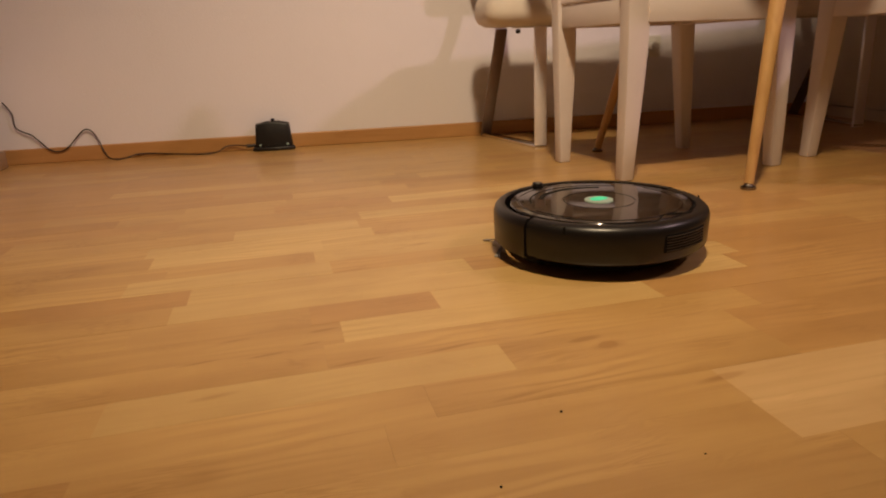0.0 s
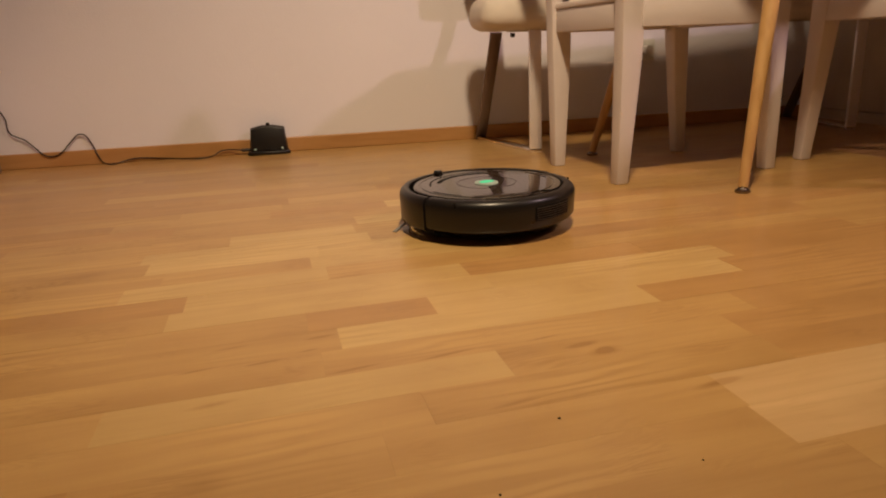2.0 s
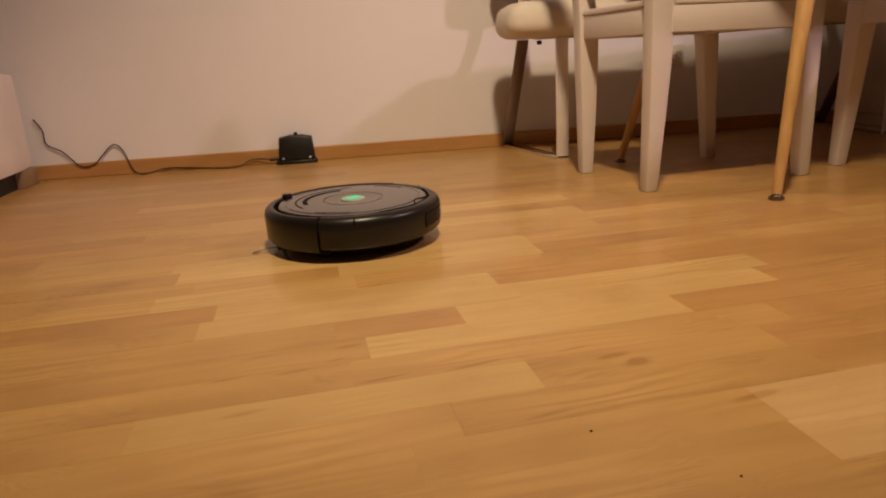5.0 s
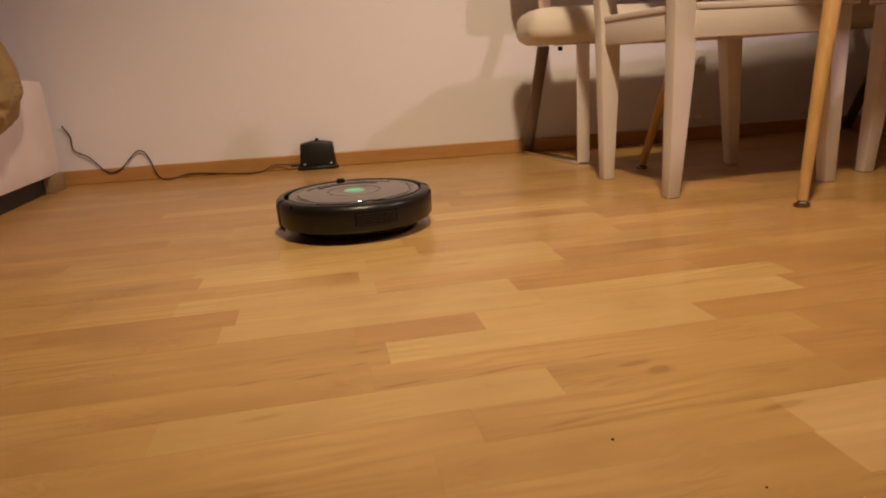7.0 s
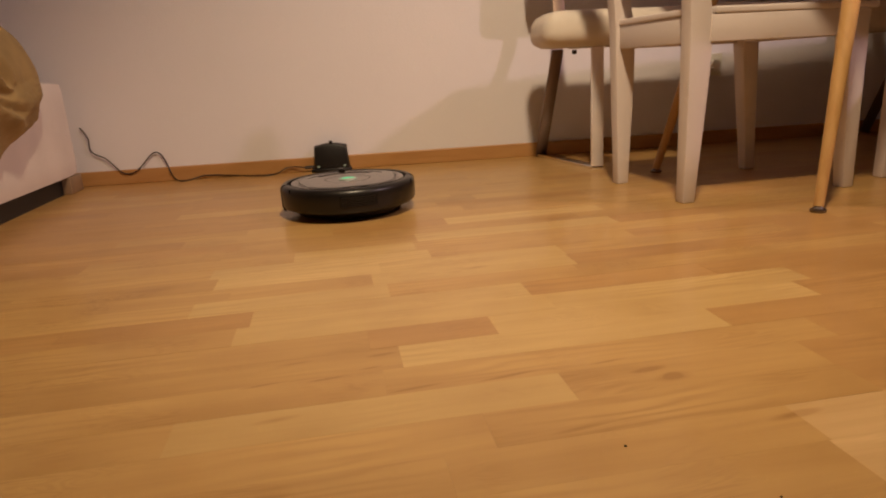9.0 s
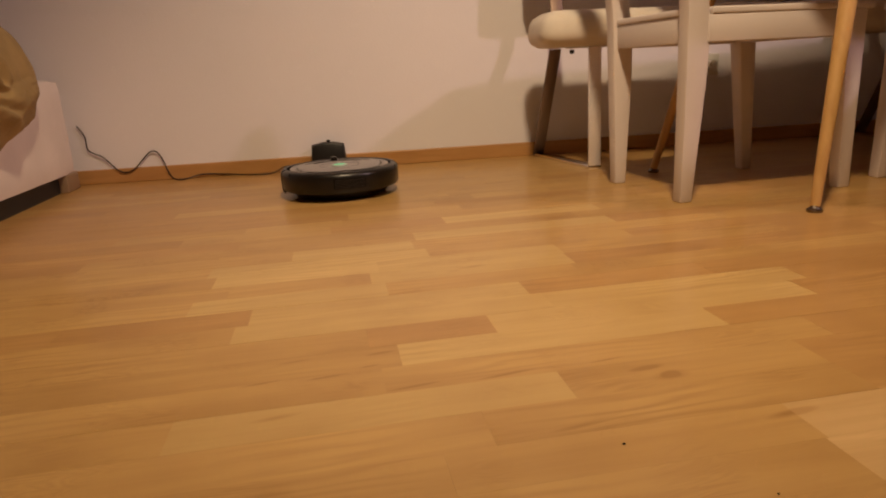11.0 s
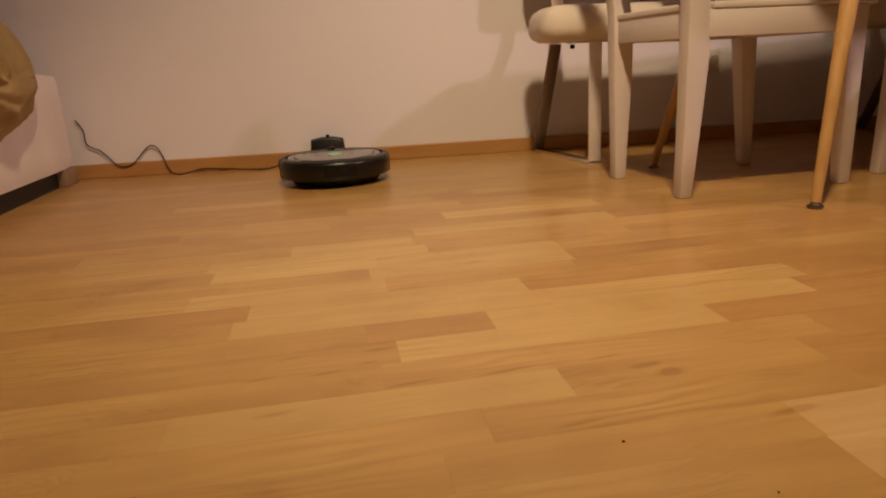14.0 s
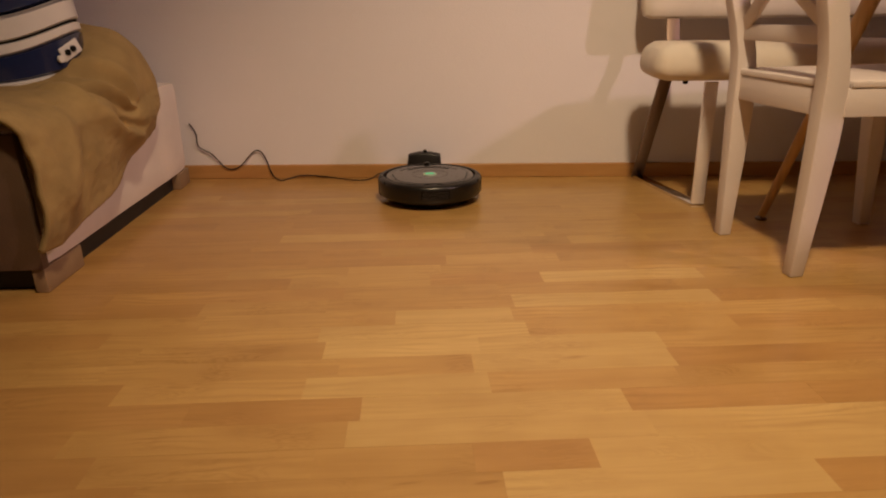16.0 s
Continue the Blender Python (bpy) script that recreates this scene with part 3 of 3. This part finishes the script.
def bench():
    t = thing("bench", pose(0, 0, 0), "cream upholstered dining bench on chrome runner legs", "bench")
    pad = cushion(0.682, 1.905, 0.381, 2.14, 2.145, 0.488, 0.046, 0.004)
    for v in pad.verts:
        low = 1 - min(1, max(0, (v.co.z - 0.381) / 0.1))
        v.co.x -= 0.012 * low * math.exp(-max(0, v.co.x - 0.688) / 0.06)
        v.co.y -= 0.008 * low * math.exp(-max(0, v.co.y - 1.905) / 0.04)
        v.co.z += 0.006 * noise.noise(Vector((v.co.x * 3, v.co.y * 6, 4.0))) * (1 - low)
    part("seat", pad, M_CREAM, t, "thick cream padded seat")
    part("seat_board", box(0.80, 1.98, 0.378, 2.07, 2.10, 0.394, 0.004), M_SHELL, t)
    pad = cushion(0.70, 2.195, 0.552, 2.14, 2.262, 0.92, 0.03, 0.005)
    for v in pad.verts:
        v.co.y += (v.co.z - 0.55) * 0.08
    part("backrest", pad, M_CREAM, t, "cream padded backrest")
    for x, dx in ((0.846, -0.085), (2.03, 0.04)):
        X, Y, Z = Vector((1, 0, 0)), Vector((0, 1, 0)), Vector((0, 0, 1))
        f0, f1 = Vector((x, 1.932, 0)), Vector((x + 0.002, 1.945, 0.378))
        r0, r1 = Vector((x + dx, 2.318, 0)), Vector((x + dx * 0.68, 2.175 if dx < 0 else 2.12, 0.378))
        part("front_leg", bar([(f0 + Z * 0.0, 0.0198, 0.0055, X, Y), (f1, 0.0198, 0.0055, X, Y)], 0.0015), M_STEEL_LIT, t, "steel flat bar, its bright reflection put into a pale colour")
        n = (r1 - r0).normalized().cross(X).normalized()
        part("rear_leg", bar([(r0 + Z * 0.004, 0.0198, 0.0055, X, n), (r1, 0.0198, 0.0055, X, n)], 0.0015), M_STEEL_SHADED, t)
        a, b = f0 + Vector((0, -0.0055, 0.006)), r0 + Vector((0, 0.004, 0.006))
        part("runner", bar([(a, 0.0198, 0.0055, X, Z), (b, 0.0198, 0.0055, X, Z)], 0.0015), M_CHROME, t)
        part("back_bracket", bar([((x - 0.043, 2.12, 0.40), 0.021, 0.005, X, Y), ((x - 0.043, 2.172, 0.45), 0.021, 0.005, X, Y), ((x - 0.043, 2.205, 0.5), 0.021, 0.005, X, Y), ((x - 0.043, 2.225, 0.57), 0.021, 0.005, X, Y)], 0.0015), M_STEEL_SHADED, t)
        for y in (2.06,):
            part("glide", lathe([(0, 0.374), (0.008, 0.374), (0.008, 0.362), (0, 0.36)], steps=12), M_RUBBER, t, at=pose(x - 0.035, y, 0))
    return t


bench()


# ---- wall outlet and the cabinet beside the bench ----
def wall_outlet():
    t = thing("wall_outlet", pose(1.435, WALL_Y, 0.3), "white wall outlet with a plug in it", "outlet")
    part("cover", box(-0.04, -0.012, -0.04, 0.04, -0.0005, 0.04, 0.004), M_OUTLET, t)
    part("socket", tube([(0, -0.0125, 0), (0, -0.0135, 0)], 0.02, 24), M_OUTLET, t)
    part("plug", tube([(0, -0.013, 0.0), (0, -0.045, 0.0)], 0.017, 18), M_OUTLET, t)
    return t


wall_outlet()


def cabinet():
    t = thing("cabinet", pose(0, 0, 0), "plain beige cabinet standing in the corner beside the bench", "cabinet")
    part("body", box(2.2, 1.15, 0.04, 2.62, 2.33, 0.72, 0.003), M_BEIGE, t)
    part("plinth", box(2.192, 1.155, 0.0, 2.6, 2.325, 0.04), M_BEIGE, t)
    for y0, y1 in ((1.153, 1.54), (1.546, 1.935), (1.941, 2.328)):
        door = part("door", box(2.183, y0, 0.045, 2.2, y1, 0.715, 0.002), M_BEIGE, t)
        part("handle", box(2.172, y1 - 0.04, 0.3, 2.183, y1 - 0.03, 0.42, 0.002), M_CHROME, door)
    return t


cabinet()


# ---- sofa, throw and iron ----
def sofa():
    t = thing("sofa", pose(-0.806, 1.278, 0, 0, 0, 4.2), "low white upholstered sofa on pale block feet over a black plinth", "sofa")
    # local x runs out to the room's left (negative), y along the visible side
    part("body", cushion(-1.15, 0.0, 0.052, 0.0, 1.0, 0.365, 0.022, 0.002), M_SOFA, t)
    # dark sheet added over the white body for the shade on its front
    part("shaded_front", box(-1.14, -0.006, 0.056, -0.0005, 0.02, 0.352, 0.003), M_FRONT_SHADE, t, "sofa front with its shade put into a brown colour")
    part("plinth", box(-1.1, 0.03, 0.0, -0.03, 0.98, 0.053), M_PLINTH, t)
    for y0, y1 in ((0.0, 0.17), (0.9, 1.01)):
        part("foot", box(-0.032, y0, 0.0, -0.003, y1, 0.056, 0.003), M_SOFABASE, t, "pale block foot")
    part("foot", box(-1.14, 0.004, 0.0, -1.06, 0.2, 0.056, 0.003), M_SOFABASE, t, "pale block foot")
    return t


sofa()


def throw_blanket():
    """A thick fleece throw heaped on the corner of the sofa and hanging down its side, its front edge curling over."""
    bm = bmesh.new()
    NU, NV = 150, 150

    def bump_at(a, c, w):
        return math.exp(-((a - c) / w) ** 2)

    def ridge(u, v, u0, v0, u1, v1, w):
        """A fold from one place on the cloth to another, fading at its ends."""
        du, dv = u1 - u0, v1 - v0
        k = ((u - u0) * du + (v - v0) * dv) / (du * du + dv * dv)
        off = ((u - u0) * dv - (v - v0) * du) / math.hypot(du, dv)
        return math.exp(-(off / w) ** 2) * max(0.0, math.sin(math.pi * min(1, max(0, k)))) ** 0.7
    grid = []
    for i in range(NU + 1):
        u = i / NU
        y = 1.235 + 0.85 * u
        edge = -0.803 - 0.073 * (y - 1.29)
        hump = 0.185 * bump_at(y, 1.88, 0.21) + 0.03 * bump_at(y, 1.4, 0.2)
        low = 0.105 + 0.27 * max(0.0, u - 0.10) ** 1.45
        far = max(0.0, (u - 0.76) / 0.24)
        edge -= 0.10 * far * far
        row = []
        for j in range(NV + 1):
            v = j / NV
            drop = 0.05 + 0.62 * hump
            z1 = 0.378 + hump * 0.86
            if v < 0.5:
                inner = v / 0.5
                x = edge - 0.62 + 0.53 * inner
                z = 0.378 + hump * (0.3 + 0.7 * min(1.0, inner / 0.5)) - 0.14 * hump * max(0.0, (inner - 0.6) / 0.4) ** 2
                out = 0.0
            elif v < 0.70:
                k = (v - 0.5) / 0.20
                x = edge - 0.09 + 0.105 * math.sin(k * math.pi / 2)
                z = z1 - drop * (1 - math.cos(k * math.pi / 2))
                out = k
            else:
                k = (v - 0.70) / 0.30
                zk = z1 - drop
                z = zk + (min(low, zk) - zk) * k * (1 - 0.75 * far * far)
                x = edge + 0.015 + 0.010 * math.sin(k * 3.0)
                out = 1.0
            x += 0.043 * (hump / 0.2) * math.sin(math.pi * min(1.0, max(0.0, (v - 0.42) / 0.5)))
            # the front edge sags inwards and curls
            curl = bump_at(u, 0.0, 0.07)
            z -= 0.02 * curl * (1 - out)
            x -= 0.025 * bump_at(u, 0.0, 0.06) * out
            fold = 0.019
            fold += 0.022 * noise.noise(Vector((u * 3.1 + v * 1.6, v * 3.4 - u * 1.2, 3.1)))
            fold += 0.014 * noise.noise(Vector((u * 6 - v * 3, v * 6, 8.3))) + 0.003 * noise.noise(Vector((u * 14, v * 15, 2.2))) + 0.002 * noise.noise(Vector((u * 40, v * 40, 6.2)))
            fold -= 0.034 * ridge(u, v, 0.47, 0.53, 0.60, 0.71, 0.013)
            fold += 0.022 * ridge(u, v, 0.49, 0.50, 0.64, 0.71, 0.018)
            fold -= 0.032 * ridge(u, v, 0.40, 0.57, 0.60, 0.76, 0.014)
            fold += 0.022 * ridge(u, v, 0.43, 0.57, 0.61, 0.735, 0.013)
            fold -= 0.026 * ridge(u, v, 0.42, 0.50, 0.39, 0.63, 0.013)
            fold += 0.016 * ridge(u, v, 0.38, 0.50, 0.35, 0.66, 0.022)
            fold -= 0.022 * ridge(u, v, 0.42, 0.68, 0.66, 0.88, 0.022)
            fold += 0.024 * ridge(u, v, 0.30, 0.60, 0.68, 0.98, 0.035)
            fold += 0.016 * ridge(u, v, 0.22, 0.58, 0.14, 0.92, 0.05)
            fold -= 0.010 * ridge(u, v, 0.28, 0.70, 0.22, 0.95, 0.03)
            fold += 0.012 * curl
            fold = max(0.0, fold * (0.5 + 0.5 * min(1, max(0, (v - 0.15) * 3))))
            n = Vector((math.sin(out * math.pi / 2), 0.0, math.cos(out * math.pi / 2)))
            p = Vector((x, y + 0.3 * fold * out, z)) + n * fold
            row.append(bm.verts.new(p))
        grid.append(row)
    for i in range(NU):
        for j in range(NV):
            bm.faces.new((grid[i][j], grid[i + 1][j], grid[i + 1][j + 1], grid[i][j + 1]))
    bmesh.ops.recalc_face_normals(bm, faces=bm.faces[:])
    ob = part("throw_blanket", bm, M_THROW)
    ob.modifiers.new("thickness", "SOLIDIFY").thickness = 0.012
    return tagged(ob, "rumpled olive-brown fleece throw draped over the sofa corner", "blanket")


throw_blanket()


def steam_iron_station():
    t = thing("steam_iron_station", pose(-1.07, 1.70, 0.405, 3, 0, 10), "glossy white and navy steam iron station on the throw", "steam iron")

    def shell(z0, z1, r0, r1, mat, name, label=""):
        prof = [(0, z0), (r0 * 0.96, z0), (r0, z0 + 0.004), (r1, z1 - 0.004), (r1 * 0.96, z1), (0, z1)]
        bm = lathe(prof, steps=56)
        for v in bm.verts:
            v.co.x *= 1.0
            v.co.y *= 0.9
            v.co.z += 1.7 * max(0.0, v.co.x - 0.02) ** 2 * min(1.0, 15 * v.co.z)
        return part(name, bm, mat, t, label)
    shell(0.0, 0.03, 0.185, 0.19, M_IRONWHITE, "base")
    shell(0.031, 0.088, 0.19, 0.19, M_NAVY, "water_tank", "glossy navy blue water tank")
    shell(0.089, 0.115, 0.19, 0.188, M_IRONWHITE, "lower_band")
    shell(0.1155, 0.119, 0.183, 0.183, M_DARK, "groove")
    shell(0.1195, 0.17, 0.188, 0.184, M_IRONWHITE, "upper_band")
    shell(0.171, 0.178, 0.183, 0.18, M_CHROME, "soleplate_rest")
    shell(0.179, 0.225, 0.18, 0.16, M_NAVY, "iron_body", "glossy navy blue iron")
    shell(0.226, 0.27, 0.158, 0.12, M_IRONWHITE, "iron_top")
    panel = part("control_panel", box(-0.03, -0.004, -0.016, 0.035, 0.004, 0.020, 0.004), M_IRONWHITE, t, at=pose(0.180, -0.058, 0.092, -4, -22, 64))
    for x in (-0.012, 0.008):
        part("knob", tube([(x, -0.004, 0.003), (x, -0.009, 0.003)], 0.0075, 16), M_DARK, panel)
    part("button", tube([(-0.04, -0.003, 0.0), (-0.04, -0.009, 0.0)], 0.009, 16), M_OUTLET, panel)
    return t


steam_iron_station()


# ---- crumbs on the floor ----
def crumb(x, y, r):
    bm = bmesh.new()
    bmesh.ops.create_icosphere(bm, subdivisions=2, radius=r)
    for v in bm.verts:
        v.co = v.co * (1 + 0.3 * noise.noise(v.co * 400 + Vector((x, y, 0)) * 50))
        v.co.z *= 0.5
    tagged(part("crumb", bm, M_DARK, at=pose(x, y, r * 0.42)), "tiny dark crumb lying on the parquet", "crumb", "crumbs on the floor")


for cx, cy, cr in ((0.345, 0.417, 0.0014), (0.436, 0.328, 0.0011), (0.262, 0.327, 0.0012)):
    crumb(cx, cy, cr)


# ---- parquet strips ----
STRIP = 0.0634
V0, CT, ST = 0.6747, math.cos(TURN), math.sin(TURN)
# joints known along single strips: strip number -> [(start, end, tone)]
KNOWN = {
    -7: [(-0.1, 0.2, "m"), (0.2, 0.583, "m"), (0.583, 1.0, "m")],
    -6: [(-0.28, 0.12, "m"), (0.12, 0.547, "m"), (0.547, 1.0, "p")],
    -5: [(-0.05, 0.21, "m"), (0.21, 0.55, "m"), (0.55, 1.0, "p")],
    -4: [(-0.2, 0.26, "m"), (0.26, 0.662, "m"), (0.662, 1.1, "d")],
    -3: [(-0.35, -0.05, "m"), (-0.05, 0.363, "l"), (0.363, 0.66, "m"), (0.66, 1.1, "d")],
    -2: [(-0.3, 0.17, "m"), (0.17, 0.72, "m"), (0.72, 1.1, "d")],
    -1: [(-0.28, 0.195, "m"), (0.195, 0.62, "l"), (0.62, 1.05, "d")],
    0: [(-0.36, -0.06, "m"), (-0.06, 0.16, "m"), (0.16, 0.328, "d"), (0.328, 0.8, "l"), (0.8, 1.2, "d")],
    1: [(-0.42, -0.02, "m"), (-0.02, 0.43, "l"), (0.43, 0.835, "l"), (0.835, 1.3, "d")],
    2: [(-0.55, -0.27, "d"), (-0.27, -0.003, "d"), (-0.003, 0.413, "l"), (0.413, 0.72, "d"), (0.72, 1.15, "d")],
    3: [(-0.4, -0.1, "m"), (-0.1, 0.204, "l"), (0.204, 0.525, "m"), (0.525, 1.12, "m")],
    4: [(-0.45, -0.05, "m"), (-0.05, 0.182, "m"), (0.182, 0.536, "l"), (0.536, 0.95, "d")],
    5: [(-0.8, -0.416, "m"), (-0.416, -0.083, "m"), (-0.083, 0.2, "l"), (0.2, 0.54, "l"), (0.54, 1.0, "m")],
    6: [(-0.5, -0.1, "m"), (-0.1, 0.3, "l"), (0.3, 0.708, "m"), (0.708, 1.15, "d")],
    7: [(-0.75, -0.339, "m"), (-0.339, 0.044, "m"), (0.044, 0.28, "l"), (0.28, 0.598, "m"), (0.598, 0.95, "m")],
    8: [(-0.1, 0.291, "m"), (0.291, 0.728, "l"), (0.728, 1.2, "d")],
    10: [(-0.2, 0.12, "m"), (0.12, 0.377, "d"), (0.377, 0.75, "l")],
    13: [(0.0, 0.389, "m"), (0.389, 0.784, "d"), (0.784, 1.2, "m")],
}


def plank_box(u0, u1, v0, v1, drop):
    g = 0.00004
    c = [(u0 + g, v0 + g), (u1 - g, v0 + g), (u1 - g, v1 - g), (u0 + g, v1 - g)]
    pts = [(u * CT - v * ST, u * ST + v * CT) for u, v in c]
    return [(x, y, -0.0025) for x, y in pts] + [(x, y, drop) for x, y in pts]


FACES = [(0, 3, 2, 1), (4, 5, 6, 7), (0, 1, 5, 4), (1, 2, 6, 5), (2, 3, 7, 6), (3, 0, 4, 7)]


def parquet():
    rng = random.Random(11)
    near, far = [], []
    for k in range(-86, 34):
        v0, v1 = V0 + k * STRIP, V0 + (k + 1) * STRIP
        spans = sorted(KNOWN.get(k, []))
        u = -4.9 + rng.random() * 0.4
        cells = []
        while u < 6.0:
            nxt = u + rng.choice((0.22, 0.28, 0.34, 0.4, 0.45, 0.5))
            # more dark planks at both sides: falloff of the light put into the tones
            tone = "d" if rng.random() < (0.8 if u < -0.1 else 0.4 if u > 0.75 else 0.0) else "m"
            for a, b, tn in spans:
                if abs(u - a) < 1e-6:
                    nxt, tone = b, tn
                    break
                if u < a < nxt + 0.09:
                    nxt = a
                    break
            cells.append((u, nxt, tone))
            u = nxt
        for u0, u1, tone in cells:
            uc, vc = (u0 + u1) / 2, (v0 + v1) / 2
            x, y = uc * CT - vc * ST, uc * ST + vc * CT
            if y > WALL_Y + 0.08 or y < -4.45 or x < -4.65 or x > 5.65:
                continue
            (near if (-0.95 < x < 1.75 and 0.15 < y < 2.36) else far).append((u0, u1, v0, v1, tone, rng.uniform(-0.0002, 0.0)))
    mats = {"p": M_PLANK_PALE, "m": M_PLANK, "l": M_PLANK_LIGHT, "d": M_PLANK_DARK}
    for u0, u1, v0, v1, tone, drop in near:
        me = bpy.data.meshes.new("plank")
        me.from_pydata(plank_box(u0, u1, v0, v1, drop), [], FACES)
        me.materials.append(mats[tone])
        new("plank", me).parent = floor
    verts, faces = [], []
    for u0, u1, v0, v1, tone, drop in far:
        faces += [tuple(i + len(verts) for i in f) for f in FACES]
        verts += plank_box(u0, u1, v0, v1, drop)
    me = bpy.data.meshes.new("plank_field")
    me.from_pydata(verts, [], faces)
    me.materials.append(M_PLANK)
    ob = new("plank_field", me)
    ob.parent = floor
    tagged(ob, "honey-coloured parquet strips", kind="stuff")


parquet()


# ---- what moves ----
ROBOT = [
    (0.0, 0.580, 0.874, 112), (0.5, 0.551, 0.935, 109), (1.0, 0.520, 0.996, 109), (1.5, 0.497, 1.056, 111), (2.0, 0.464, 1.116, 118), (2.5, 0.424, 1.160, 132),
    (3.0, 0.376, 1.182, 160), (3.5, 0.325, 1.194, 184), (4.0, 0.271, 1.168, 188), (4.5, 0.208, 1.158, 177), (5.0, 0.156, 1.171, 151), (5.6, 0.125, 1.205, 129),
    (6.4, 0.118, 1.27, 110), (7.5, 0.116, 1.389, 101), (8.0, 0.095, 1.437, 104), (8.5, 0.075, 1.512, 103), (9.0, 0.066, 1.571, 98), (10.2, 0.050, 1.73, 99),
    (11.5, 0.036, 1.857, 99), (13.0, 0.027, 1.912, 97), (14.5, 0.018, 1.977, 96), (15.3, 0.012, 2.02, 96), (16.0, 0.009, 2.047, 96)]


def motions():
    walk(robot, [(t, pose(x, y, 0, 0, 0, a)) for t, x, y, a in ROBOT])
    walk(brush, [(k * 0.1, pose(0.098, 0.110, 0, 0, 0, 77.0 * k)) for k in range(161)])


motions()
